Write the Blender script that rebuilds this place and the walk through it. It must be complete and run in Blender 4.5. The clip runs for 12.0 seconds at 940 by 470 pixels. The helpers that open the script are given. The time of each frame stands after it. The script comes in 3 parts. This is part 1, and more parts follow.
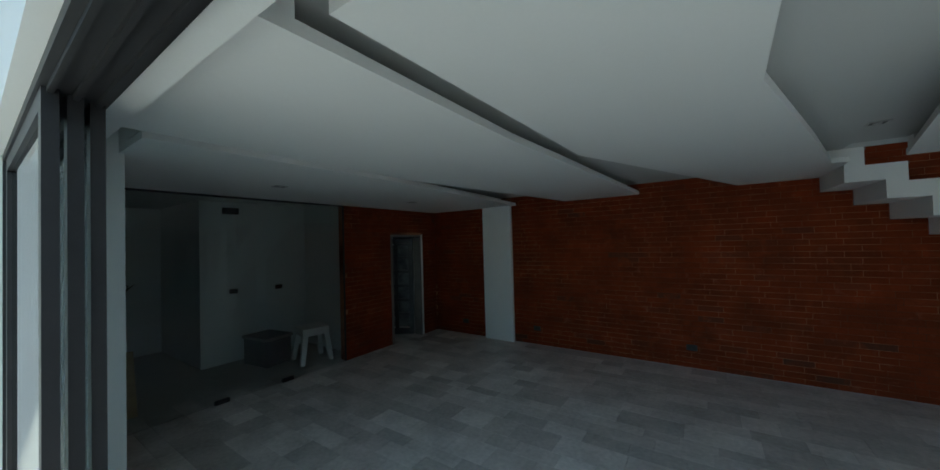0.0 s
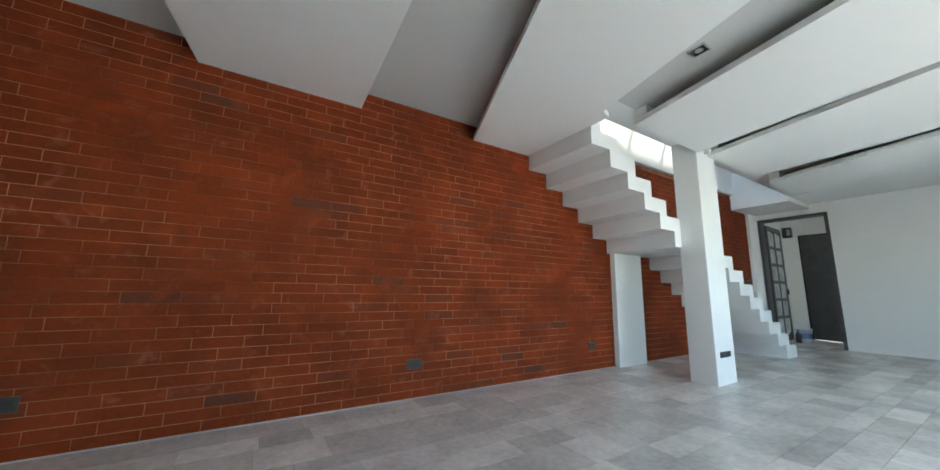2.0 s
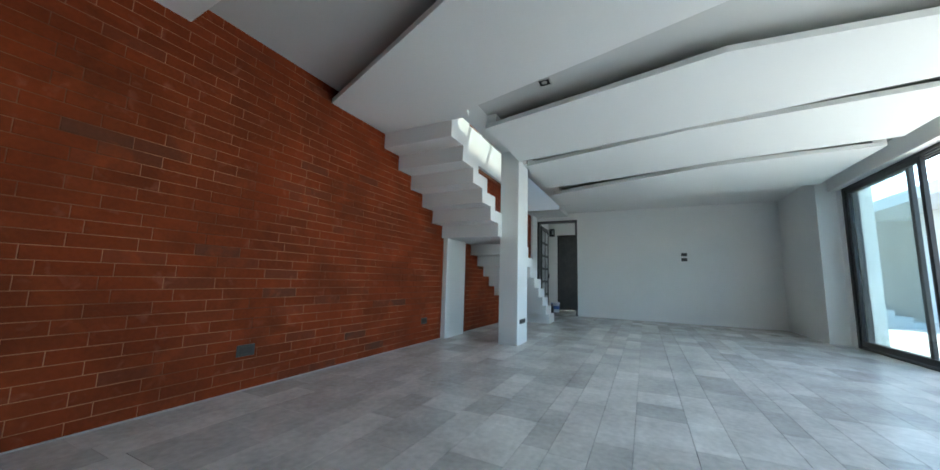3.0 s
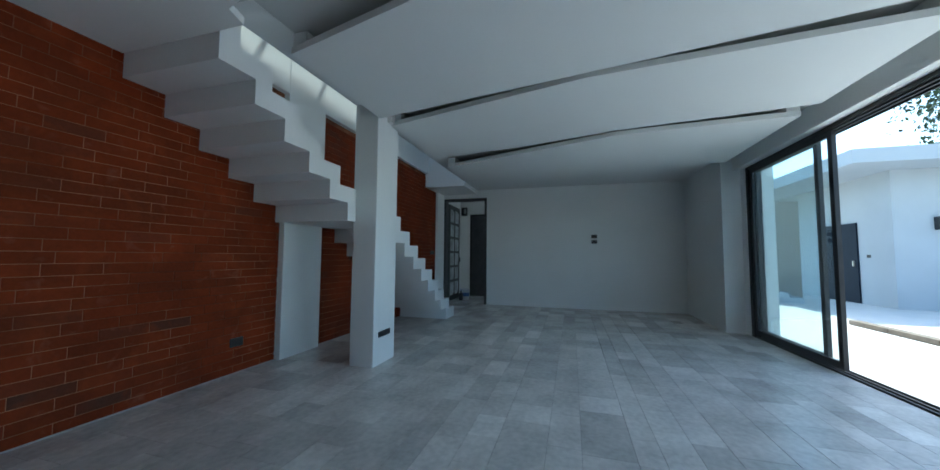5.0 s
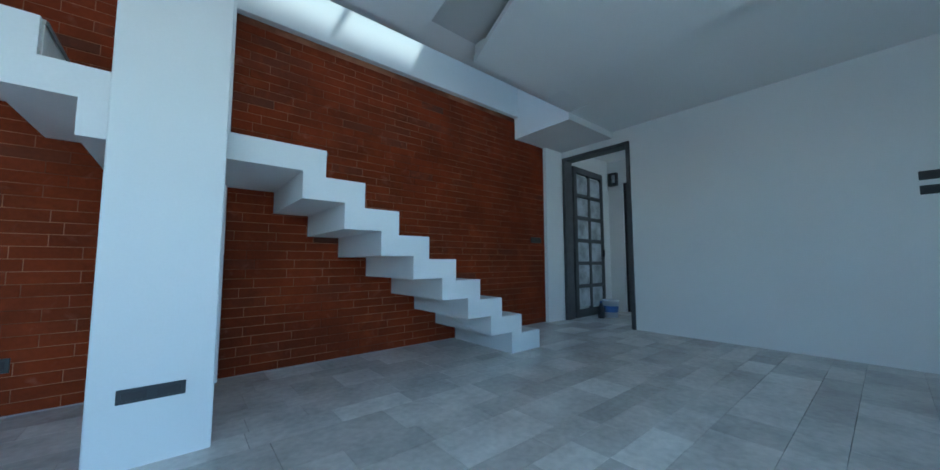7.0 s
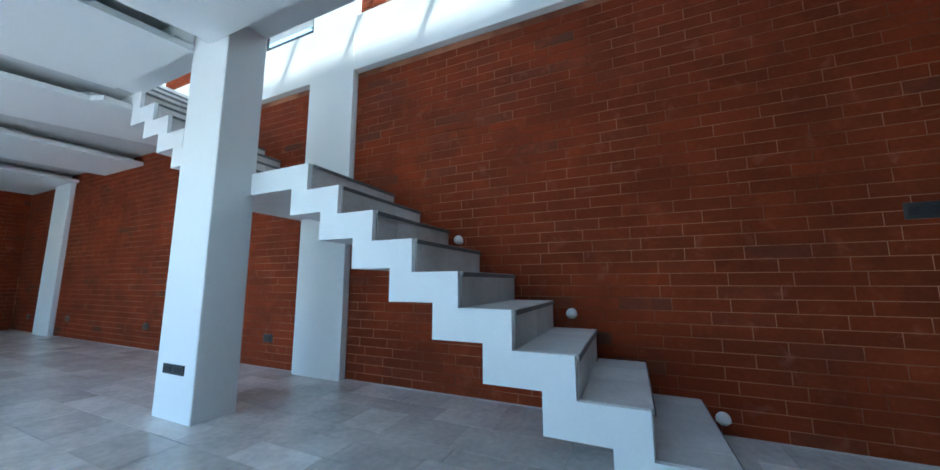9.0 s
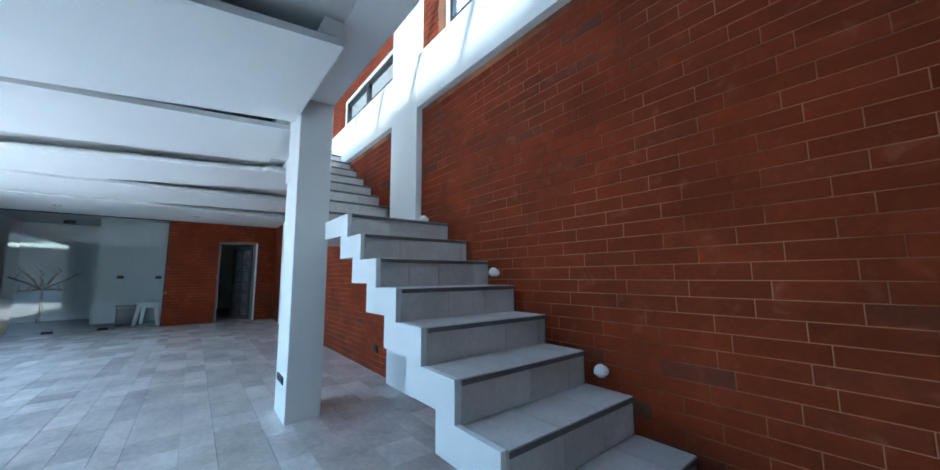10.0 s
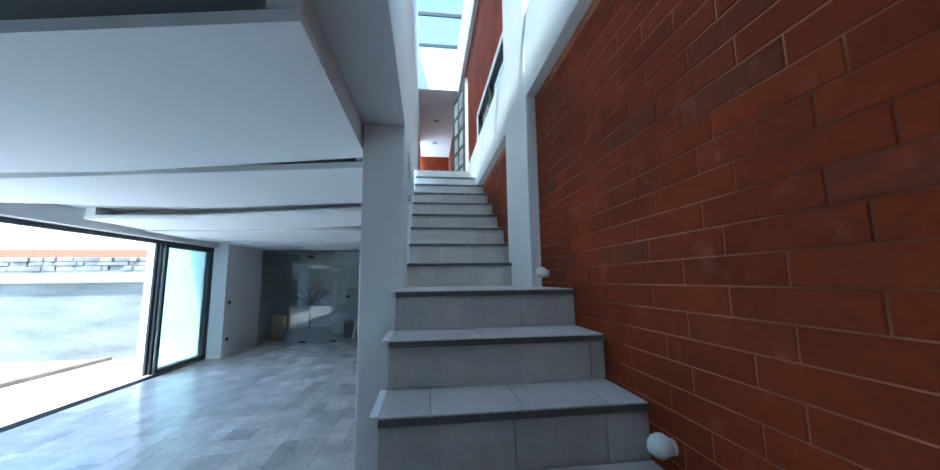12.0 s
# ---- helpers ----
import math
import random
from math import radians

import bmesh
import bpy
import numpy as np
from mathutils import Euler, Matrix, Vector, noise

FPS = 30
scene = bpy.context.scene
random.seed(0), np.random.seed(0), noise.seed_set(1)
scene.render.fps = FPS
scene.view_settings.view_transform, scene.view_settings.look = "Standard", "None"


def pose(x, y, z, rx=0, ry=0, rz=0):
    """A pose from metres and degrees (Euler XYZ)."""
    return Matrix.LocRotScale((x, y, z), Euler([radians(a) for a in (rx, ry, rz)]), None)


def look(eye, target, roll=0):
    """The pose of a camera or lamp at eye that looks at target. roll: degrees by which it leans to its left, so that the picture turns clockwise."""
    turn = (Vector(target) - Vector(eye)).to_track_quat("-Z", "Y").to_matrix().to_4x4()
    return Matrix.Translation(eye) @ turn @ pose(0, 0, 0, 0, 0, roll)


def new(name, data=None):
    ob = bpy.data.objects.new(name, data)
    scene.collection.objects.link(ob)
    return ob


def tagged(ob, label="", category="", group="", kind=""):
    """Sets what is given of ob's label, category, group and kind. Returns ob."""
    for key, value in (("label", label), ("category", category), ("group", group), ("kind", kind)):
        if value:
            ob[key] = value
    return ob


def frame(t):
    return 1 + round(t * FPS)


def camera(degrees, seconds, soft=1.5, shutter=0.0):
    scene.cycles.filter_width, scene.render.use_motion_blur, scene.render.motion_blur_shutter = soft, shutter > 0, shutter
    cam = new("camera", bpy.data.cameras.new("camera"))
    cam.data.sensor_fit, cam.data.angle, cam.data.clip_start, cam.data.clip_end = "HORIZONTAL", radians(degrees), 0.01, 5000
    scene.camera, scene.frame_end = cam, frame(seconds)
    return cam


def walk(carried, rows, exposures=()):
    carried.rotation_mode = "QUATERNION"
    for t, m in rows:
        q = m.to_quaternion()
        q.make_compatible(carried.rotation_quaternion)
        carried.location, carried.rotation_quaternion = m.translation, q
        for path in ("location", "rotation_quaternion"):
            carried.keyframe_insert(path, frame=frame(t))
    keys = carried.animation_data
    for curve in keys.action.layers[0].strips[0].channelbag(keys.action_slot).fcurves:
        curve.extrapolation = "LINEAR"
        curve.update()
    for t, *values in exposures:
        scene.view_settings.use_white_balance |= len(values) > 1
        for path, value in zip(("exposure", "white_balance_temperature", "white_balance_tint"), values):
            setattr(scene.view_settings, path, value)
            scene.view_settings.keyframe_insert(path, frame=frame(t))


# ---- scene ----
cam = camera(107.2, 12.0)
PATH = [
    (0, (0.688, -1.983, 1.918), (-0.439, -0.331, 1.96), -1.6),
    (0.5, (0.055, -1.257, 2.005), (-0.697, 0.595, 2.082), -0.9),
    (1, (-0.432, -0.411, 1.902), (-0.628, 1.572, 2.067), -0.7),
    (1.5, (-0.706, 0.373, 1.519), (-0.265, 2.307, 1.776), -0.1),
    (2, (-0.855, 0.95, 0.945), (0.185, 2.627, 1.27), 0.8),
    (2.5, (-1.015, 1.21, 0.815), (0.482, 2.511, 1.073), 2.0),
    (3, (-1.236, 1.247, 0.883), (0.535, 2.14, 1.136), 1.6),
    (3.5, (-1.27, 1.182, 1.145), (0.642, 1.745, 1.317), 0.2),
    (5.5, (1.091, 0.793, 1.135), (3.0, 1.384, 1.227), 0.5),
    (6, (1.961, 0.72, 1.108), (3.766, 1.574, 1.212), 0.9),
    (6.5, (2.845, 0.644, 0.891), (4.443, 1.84, 1.018), 0.4),
    (8.5, (5.775, 1.133, 0.895), (5.473, 3.096, 1.128), 0.0),
    (9, (6.317, 1.492, 0.864), (5.495, 3.295, 1.135), -0.1),
    (9.5, (6.745, 1.829, 0.93), (5.502, 3.374, 1.195), -0.3),
    (10, (7.047, 2.176, 1.173), (5.491, 3.411, 1.408), -0.3),
    (10.5, (7.14, 2.488, 1.373), (5.39, 3.433, 1.581), -0.3),
    (11, (7.007, 2.81, 1.581), (5.13, 3.472, 1.776), -0.3),
    (11.5, (6.643, 3.082, 1.688), (4.701, 3.508, 1.909), -0.4),
    (12, (6.138, 3.245, 1.71), (4.171, 3.497, 1.964), -0.7),
]
walk(cam, [(t, look(eye, target, roll)) for t, eye, target, roll in PATH],
     exposures=[(0.0, 0.85, 6300, -8), (0.5, 1.85, 6250, -6), (1.0, 2.65, 6400, -2), (1.5, 3.25, 6750, 0), (2.0, 3.4, 7000, 0), (2.5, 3.25, 6800, -2), (3.5, 2.38, 6250, -3), (5.5, 1.78, 5550, -6), (6.5, 2.25, 5200, -7), (8.5, 3.1, 5550, -3), (10.0, 3.33, 5450, -1), (10.75, 3.28, 5400, -2), (12.0, 2.75, 5300, -3)])

# ---- light ----
world = bpy.data.worlds.new("world")
scene.world = world
world.use_nodes = True
wn = world.node_tree
sky = wn.nodes.new("ShaderNodeTexSky")
sky.sky_type, sky.sun_disc = "NISHITA", False
sky.sun_elevation, sky.sun_rotation = radians(63.5), radians(118)
wn.links.new(sky.outputs[0], wn.nodes["Background"].inputs[0])
wn.nodes["Background"].inputs[1].default_value = 0.15
sun = new("sun", bpy.data.lights.new("sun", "SUN"))
sun.data.energy, sun.data.angle, sun.data.color = 2.0, radians(0.9), (1.0, 0.95, 0.88)
sun.matrix_world = look((5.72, -3.03, 13.0), (0, 0, 0))


# ---- materials ----
def mat(name, color, rough=0.6, scale=6.0, vary=0.12, fine=60.0, bump=0.05, metal=0.0, pieces=0.0, stretch=(1, 1, 1), tint=None, spec=0.5, blotch=None):
    """Procedural paint or stone: broad and fine noise in the colour, fine relief, a shade of its own for each piece."""
    m = bpy.data.materials.new(name)
    m.use_nodes = True
    t = m.node_tree
    n, l = t.nodes, t.links
    b = n["Principled BSDF"]
    b.inputs["Roughness"].default_value, b.inputs["Metallic"].default_value = rough, metal
    b.inputs["Specular IOR Level"].default_value = spec
    co = n.new("ShaderNodeNewGeometry").outputs["Position"]
    mp = n.new("ShaderNodeMapping")
    mp.inputs["Scale"].default_value = stretch
    l.new(co, mp.inputs[0])
    broad, small = n.new("ShaderNodeTexNoise"), n.new("ShaderNodeTexNoise")
    broad.inputs["Scale"].default_value, small.inputs["Scale"].default_value = scale, fine
    broad.inputs["Detail"].default_value, small.inputs["Detail"].default_value = 5, 4
    l.new(mp.outputs[0], broad.inputs["Vector"])
    l.new(mp.outputs[0], small.inputs["Vector"])
    add = n.new("ShaderNodeMath")
    add.operation = "MULTIPLY_ADD"
    l.new(small.outputs[0], add.inputs[0])
    add.inputs[1].default_value = 0.5
    l.new(broad.outputs[0], add.inputs[2])
    ramp = n.new("ShaderNodeMapRange")
    ramp.inputs["From Min"].default_value, ramp.inputs["From Max"].default_value = 0.45, 1.05
    ramp.inputs["To Min"].default_value, ramp.inputs["To Max"].default_value = 1 - vary, 1 + vary
    l.new(add.outputs[0], ramp.inputs[0])
    value = ramp.outputs[0]
    hue = n.new("ShaderNodeMix")
    hue.data_type = "RGBA"
    hue.inputs["A"].default_value, hue.inputs["B"].default_value = (*color, 1), (*(tint or color), 1)
    hue.inputs["Factor"].default_value = 0.0
    if pieces:
        info, geo = n.new("ShaderNodeObjectInfo"), n.new("ShaderNodeNewGeometry")
        s, f = n.new("ShaderNodeMath"), n.new("ShaderNodeMath")
        s.operation, f.operation = "ADD", "FRACT"
        l.new(info.outputs["Random"], s.inputs[0])
        l.new(geo.outputs["Random Per Island"], s.inputs[1])
        l.new(s.outputs[0], f.inputs[0])
        pr, mul = n.new("ShaderNodeMapRange"), n.new("ShaderNodeMath")
        pr.inputs["To Min"].default_value, pr.inputs["To Max"].default_value = 1 - pieces, 1 + pieces
        l.new(f.outputs[0], pr.inputs[0])
        mul.operation = "MULTIPLY"
        l.new(value, mul.inputs[0])
        l.new(pr.outputs[0], mul.inputs[1])
        value = mul.outputs[0]
        p = n.new("ShaderNodeMath")
        p.operation = "POWER"
        l.new(f.outputs[0], p.inputs[0])
        p.inputs[1].default_value = 16.0
        l.new(p.outputs[0], hue.inputs["Factor"])
    elif tint:
        mr = n.new("ShaderNodeMapRange")
        mr.inputs["From Min"].default_value, mr.inputs["From Max"].default_value = 0.36, 0.56
        l.new(broad.outputs[0], mr.inputs[0])
        l.new(mr.outputs[0], hue.inputs["Factor"])
    result = hue.outputs["Result"]
    for colour, size, low, high in blotch or ():
        spots, mr, over = n.new("ShaderNodeTexNoise"), n.new("ShaderNodeMapRange"), n.new("ShaderNodeMix")
        spots.inputs["Scale"].default_value, spots.inputs["Detail"].default_value = size, 6
        spots.inputs["Distortion"].default_value = 0.6
        l.new(co, spots.inputs["Vector"])
        mr.inputs["From Min"].default_value, mr.inputs["From Max"].default_value = low, high
        l.new(spots.outputs[0], mr.inputs[0])
        over.data_type = "RGBA"
        l.new(mr.outputs[0], over.inputs["Factor"])
        l.new(result, over.inputs["A"])
        over.inputs["B"].default_value = (*colour, 1)
        result = over.outputs["Result"]
    hsv = n.new("ShaderNodeHueSaturation")
    l.new(result, hsv.inputs["Color"])
    l.new(value, hsv.inputs["Value"])
    l.new(hsv.outputs[0], b.inputs["Base Color"])
    if bump:
        bp = n.new("ShaderNodeBump")
        bp.inputs["Strength"].default_value, bp.inputs["Distance"].default_value = bump, 0.01
        l.new(add.outputs[0], bp.inputs["Height"])
        l.new(bp.outputs[0], b.inputs["Normal"])
    return m


def glass(name, color, rough=0.0):
    m = bpy.data.materials.new(name)
    m.use_nodes = True
    b = m.node_tree.nodes["Principled BSDF"]
    b.inputs["Base Color"].default_value = (*color, 1)
    b.inputs["Roughness"].default_value, b.inputs["IOR"].default_value = rough, 1.45
    b.inputs["Transmission Weight"].default_value = 1.0
    return m


WHITE = mat("white_wall_paint", (0.80, 0.81, 0.80), 0.75, 1.3, 0.03, 90, 0.04)
# flat grey, darker than CEIL, for the ceiling behind the panels
RECESS = mat("grey_recess", (0.60, 0.61, 0.60), 0.85, 0.9, 0.03, 70, 0.02)
CEIL = mat("white_ceiling_paint", (0.82, 0.83, 0.82), 0.8, 0.9, 0.02, 70, 0.02)
BRICK = mat("red_brick", (0.193, 0.0290, 0.0064), 0.8, 1.8, 0.26, 42, 0.45, pieces=0.13, tint=(0.070, 0.029, 0.018), spec=0.2,
            blotch=(((0.126, 0.0235, 0.0068), 2.6, 0.42, 0.75), ((0.232, 0.040, 0.0092), 5.0, 0.52, 0.82), ((0.25, 0.082, 0.047), 9.0, 0.60, 0.86)))
MORTAR = mat("pale_mortar", (0.13, 0.034, 0.013), 0.9, 1.7, 0.3, 60, 0.3, tint=(0.33, 0.140, 0.072))
TILE = mat("grey_stone_tile", (0.585, 0.56, 0.525), 0.27, 3.0, 0.24, 24, 0.06, pieces=0.17, tint=(0.65, 0.63, 0.59))
GROUT = mat("grey_grout", (0.43, 0.42, 0.40), 0.9, 9, 0.1, 80, 0.2)
STEPTILE = mat("grey_step_tile", (0.55, 0.535, 0.51), 0.45, 5, 0.16, 40, 0.08, pieces=0.10)
NOSE = mat("dark_nosing", (0.12, 0.12, 0.12), 0.5, 12, 0.2, 60, 0.05)
STRINGER = mat("white_stair_paint", (0.80, 0.81, 0.81), 0.65, 2, 0.04, 70, 0.04)
DARK = mat("dark_aluminium", (0.028, 0.028, 0.031), 0.45, 8, 0.15, 120, 0.02, metal=0.2)
BLACK = mat("black_plastic", (0.025, 0.027, 0.03), 0.35, 10, 0.1, 90, 0.0)
STEEL = mat("brushed_steel", (0.55, 0.55, 0.54), 0.3, 10, 0.1, 90, 0.02, metal=0.9)
LAMPWHITE = mat("white_lamp_plastic", (0.82, 0.82, 0.80), 0.4, 10, 0.03, 60, 0.0)
DOORWOOD = mat("wrapped_door_panel", (0.33, 0.35, 0.365), 0.3, 5, 0.4, 30, 0.5, tint=(0.46, 0.49, 0.51))
# DOORWOOD's panels again, with the unlit room's shade put into the colour
DOORDIM = mat("shaded_door_panel", (0.060, 0.066, 0.075), 0.4, 5, 0.4, 30, 0.3, tint=(0.13, 0.14, 0.15))
DOORGREY = mat("grey_door_frame", (0.20, 0.19, 0.18), 0.6, 7, 0.15, 60, 0.05)
NIGHT = mat("blue_black_door", (0.010, 0.017, 0.030), 0.6, 6, 0.15, 60, 0.03, spec=0.15)
DOORRAIL = mat("dark_door_rail", (0.07, 0.072, 0.075), 0.5, 9, 0.25, 50, 0.1)
PLASTIC = mat("white_stool_plastic", (0.78, 0.78, 0.76), 0.45, 5, 0.05, 60, 0.0)
WOOD = mat("dry_driftwood", (0.13, 0.10, 0.07), 0.8, 6, 0.3, 50, 0.3)
BOARD = mat("plywood_board", (0.38, 0.28, 0.15), 0.7, 4, 0.2, 40, 0.1, stretch=(1, 1, 5))
PATIO = mat("pale_patio_concrete", (0.68, 0.66, 0.62), 0.8, 1.5, 0.08, 40, 0.1, pieces=0.06)
STUCCO = mat("white_stucco", (0.46, 0.49, 0.51), 0.85, 1.5, 0.05, 60, 0.15)
TAUPE = mat("taupe_render", (0.30, 0.27, 0.23), 0.85, 2, 0.08, 50, 0.1)
BLOCK = mat("rough_grey_concrete", (0.19, 0.195, 0.185), 0.9, 1.2, 0.36, 25, 0.4, pieces=0.06, stretch=(1, 0.6, 2.6))
STONE = mat("rubble_stone", (0.21, 0.20, 0.18), 0.9, 6, 0.35, 30, 0.6, pieces=0.25)
ROOF = mat("orange_clay_roof", (0.33, 0.14, 0.08), 0.8, 4, 0.2, 40, 0.2, pieces=0.15)
LEDGE = mat("painted_ledge", (0.30, 0.31, 0.31), 0.85, 2.0, 0.12, 50, 0.15)
COPING = mat("brown_kerb_stone", (0.20, 0.16, 0.12), 0.8, 6, 0.3, 40, 0.3)
SOIL = mat("dry_ground", (0.28, 0.25, 0.19), 0.95, 0.4, 0.3, 5, 0.4)
LEAF = mat("tree_leaf", (0.045, 0.075, 0.035), 0.6, 3, 0.3, 30, 0.0, pieces=0.35)
BARK = mat("tree_bark", (0.14, 0.10, 0.07), 0.9, 6, 0.3, 40, 0.5)
BUCKET = mat("white_bucket_plastic", (0.65, 0.68, 0.72), 0.4, 6, 0.06, 60, 0.0)
BLUE = mat("blue_label", (0.08, 0.16, 0.40), 0.5, 6, 0.06, 60, 0.0)
CARD = mat("pale_room_paint", (0.74, 0.77, 0.76), 0.8, 1.3, 0.05, 60, 0.04)
GLASS = glass("clear_glass", (0.93, 0.97, 0.96))
SASHGLASS = glass("greenish_sash_glass", (0.82, 0.92, 0.93))
TINTED = glass("tinted_window_glass", (0.55, 0.66, 0.70))


def tinted_sheet(name, color, gloss=0.06):
    """Thin tinted glass that lets part of the sunlight through."""
    m = bpy.data.materials.new(name)
    m.use_nodes = True
    n, l = m.node_tree.nodes, m.node_tree.links
    clear, shine, mix = n.new("ShaderNodeBsdfTransparent"), n.new("ShaderNodeBsdfGlossy"), n.new("ShaderNodeMixShader")
    clear.inputs["Color"].default_value, shine.inputs["Roughness"].default_value = (*color, 1), 0.02
    mix.inputs[0].default_value = gloss
    l.new(clear.outputs[0], mix.inputs[1])
    l.new(shine.outputs[0], mix.inputs[2])
    l.new(mix.outputs[0], n["Material Output"].inputs["Surface"])
    return m


SKYGLASS = tinted_sheet("skylight_glass", (0.87, 0.91, 0.90), 0.03)


# ---- builders ----
def box(bm, x0, x1, y0, y1, z0, z1, bevel=0.0):
    vs = [bm.verts.new((x, y, z)) for z in (z0, z1) for y in (y0, y1) for x in (x0, x1)]
    fs = [bm.faces.new([vs[i] for i in f]) for f in ((0, 2, 3, 1), (4, 5, 7, 6), (0, 1, 5, 4), (2, 6, 7, 3), (0, 4, 6, 2), (1, 3, 7, 5))]
    if bevel:
        es = list({e for f in fs for e in f.edges})
        bmesh.ops.bevel(bm, geom=es, offset=bevel, segments=2, affect="EDGES", profile=0.5)
    return bm


def boxes(*rows, bevel=0.0):
    bm = bmesh.new()
    for r in rows:
        box(bm, *r, bevel=bevel)
    return bm


def prism(bm, pts, z0, z1, flip=None):
    """Plan outline pts pushed up from z0 to z1; flip='y': the outline is (x, z), pushed along y."""
    put = (lambda p, h: (p[0], h, p[1])) if flip == "y" else (lambda p, h: (p[0], p[1], h))
    a = [bm.verts.new(put(p, z0)) for p in pts]
    b = [bm.verts.new(put(p, z1)) for p in pts]
    bm.faces.new(a[::-1])
    bm.faces.new(b)
    for i in range(len(pts)):
        j = (i + 1) % len(pts)
        bm.faces.new((a[i], a[j], b[j], b[i]))
    bmesh.ops.recalc_face_normals(bm, faces=bm.faces)
    return bm


def lathe(bm, profile, seg=20, at=(0, 0, 0), axis="z"):
    rings = []
    for r, h in profile:
        ring = []
        for k in range(seg):
            a = 2 * math.pi * k / seg
            c, s = r * math.cos(a), r * math.sin(a)
            p = (c, s, h) if axis == "z" else (c, h, s)
            ring.append(bm.verts.new((p[0] + at[0], p[1] + at[1], p[2] + at[2])))
        rings.append(ring)
    for u, v in zip(rings, rings[1:]):
        for k in range(seg):
            bm.faces.new((u[k], u[(k + 1) % seg], v[(k + 1) % seg], v[k]))
    bm.faces.new(rings[0][::-1])
    bm.faces.new(rings[-1])
    bmesh.ops.recalc_face_normals(bm, faces=bm.faces)
    return bm


def tube(bm, pts, radii, seg=8):
    rings = []
    for i, p in enumerate(pts):
        d = (Vector(pts[min(i + 1, len(pts) - 1)]) - Vector(pts[max(i - 1, 0)])).normalized()
        q = d.to_track_quat("Z", "Y")
        rings.append([bm.verts.new(Vector(p) + q @ Vector((radii[i] * math.cos(2 * math.pi * k / seg), radii[i] * math.sin(2 * math.pi * k / seg), 0))) for k in range(seg)])
    for u, v in zip(rings, rings[1:]):
        for k in range(seg):
            bm.faces.new((u[k], u[(k + 1) % seg], v[(k + 1) % seg], v[k]))
    bm.faces.new(rings[0][::-1])
    bm.faces.new(rings[-1])
    return bm


def part(name, bm, material, parent=None, label="", smooth=False):
    me = bpy.data.meshes.new(name)
    bm.to_mesh(me)
    bm.free()
    me.materials.append(material)
    if smooth:
        for p in me.polygons:
            p.use_smooth = True
    ob = new(name, me)
    if parent:
        ob.parent = parent
    if label:
        ob["label"] = label
    return ob


def thing(name, label, category, at=None, group="", kind=""):
    ob = new(name)
    if at is not None:
        ob.matrix_world = at
    return tagged(ob, label, category, group, kind)


def setting(name, bm, material, label, category):
    return tagged(part(name, bm, material), label, category, kind="structure")


# ---- setting: main figures ----
NORTH, EAST, WEST = 4.0, 8.355, -4.35          # inner faces of the brick, east and west walls
WIN = -1.71                                   # plane of the sliding window
SOFFIT, BASE = 2.595, 2.76                     # panels and ceiling behind them
STEP, GO = 0.184, 0.279
UP = STEP * 18                                # upper floor
TOP = 6.83                                    # skylight

setting("ground", boxes((-400, 400, -400, 400, -0.45, -0.35)), SOIL, "dry bare ground reaching to the horizon", "ground")
floor = setting("floor", boxes((WEST - 5.2, WEST, -1.85, NORTH + 2.3, -0.30, -0.008), (WEST, 12.2, -1.85, NORTH + 0.6, -0.30, -0.008)), GROUT, "grey grout bed under the stone floor tiles", "floor")
patio = setting("patio", boxes((-3.3, 16.5, -13.0, -1.87, -0.30, -0.03)), PATIO, "pale sunlit concrete patio outside the sliding window", "patio")

# north wall: a mortar bed that carries the bricks, and the upper storey
north = setting("wall_north", boxes((WEST - 0.2, 8.0, NORTH - 0.001, NORTH + 0.20, -0.05, 3.58),
                                    (WEST - 2.5, 1.55, NORTH - 0.001, NORTH + 0.20, 3.58, TOP), (1.55, 3.33, NORTH - 0.001, NORTH + 0.20, 3.98, TOP),
                                    (3.33, 4.45, NORTH - 0.001, NORTH + 0.20, 3.58, TOP), (4.45, 7.2, NORTH - 0.001, NORTH + 0.20, 4.45, TOP),
                                    (7.2, 8.0, NORTH - 0.001, NORTH + 0.20, 3.58, TOP)), MORTAR, "red brick wall with pale mortar joints", "wall")
west = setting("wall_west", boxes((WEST - 0.15, WEST + 0.001, 1.64, 2.67, -0.05, BASE), (WEST - 0.15, WEST + 0.001, 3.51, NORTH + 0.006, -0.05, BASE),
                                  (WEST - 0.15, WEST + 0.001, 2.67, 3.51, 2.105, BASE)), MORTAR, "red brick wall round a doorway", "wall")
setting("wall_east", boxes((EAST, EAST + 0.15, -1.398, 2.84, -0.05, BASE + 0.06), (EAST, EAST + 0.15, 2.84, 3.93, 2.56, BASE + 0.06),
                           (EAST, EAST + 0.15, 3.93, NORTH + 0.2, -0.05, BASE + 0.06), (EAST, EAST + 0.15, -1.398, NORTH + 0.2, BASE + 0.06, TOP)),
        WHITE, "plain white painted wall with a tall doorway", "wall")
setting("wall_south_east", boxes((6.40, EAST + 0.15, -1.90, -1.66, -0.05, BASE + 0.06), (6.545, EAST + 0.15, -1.66, -1.40, -0.05, BASE + 0.06), (6.40, 11.5, -2.03, -1.90, -0.1, 3.4)), WHITE, "white painted wall beside the sliding window", "wall")
setting("wall_south_west", boxes((-4.5, -2.745, -1.90, -1.66, -0.05, BASE + 0.06), (-4.5, -2.62, -1.66, -1.35, -0.05, BASE + 0.06), (-7.5, -2.745, -3.15, -1.90, -0.1, 3.3)), WHITE, "white painted wall beside the sliding window", "wall")
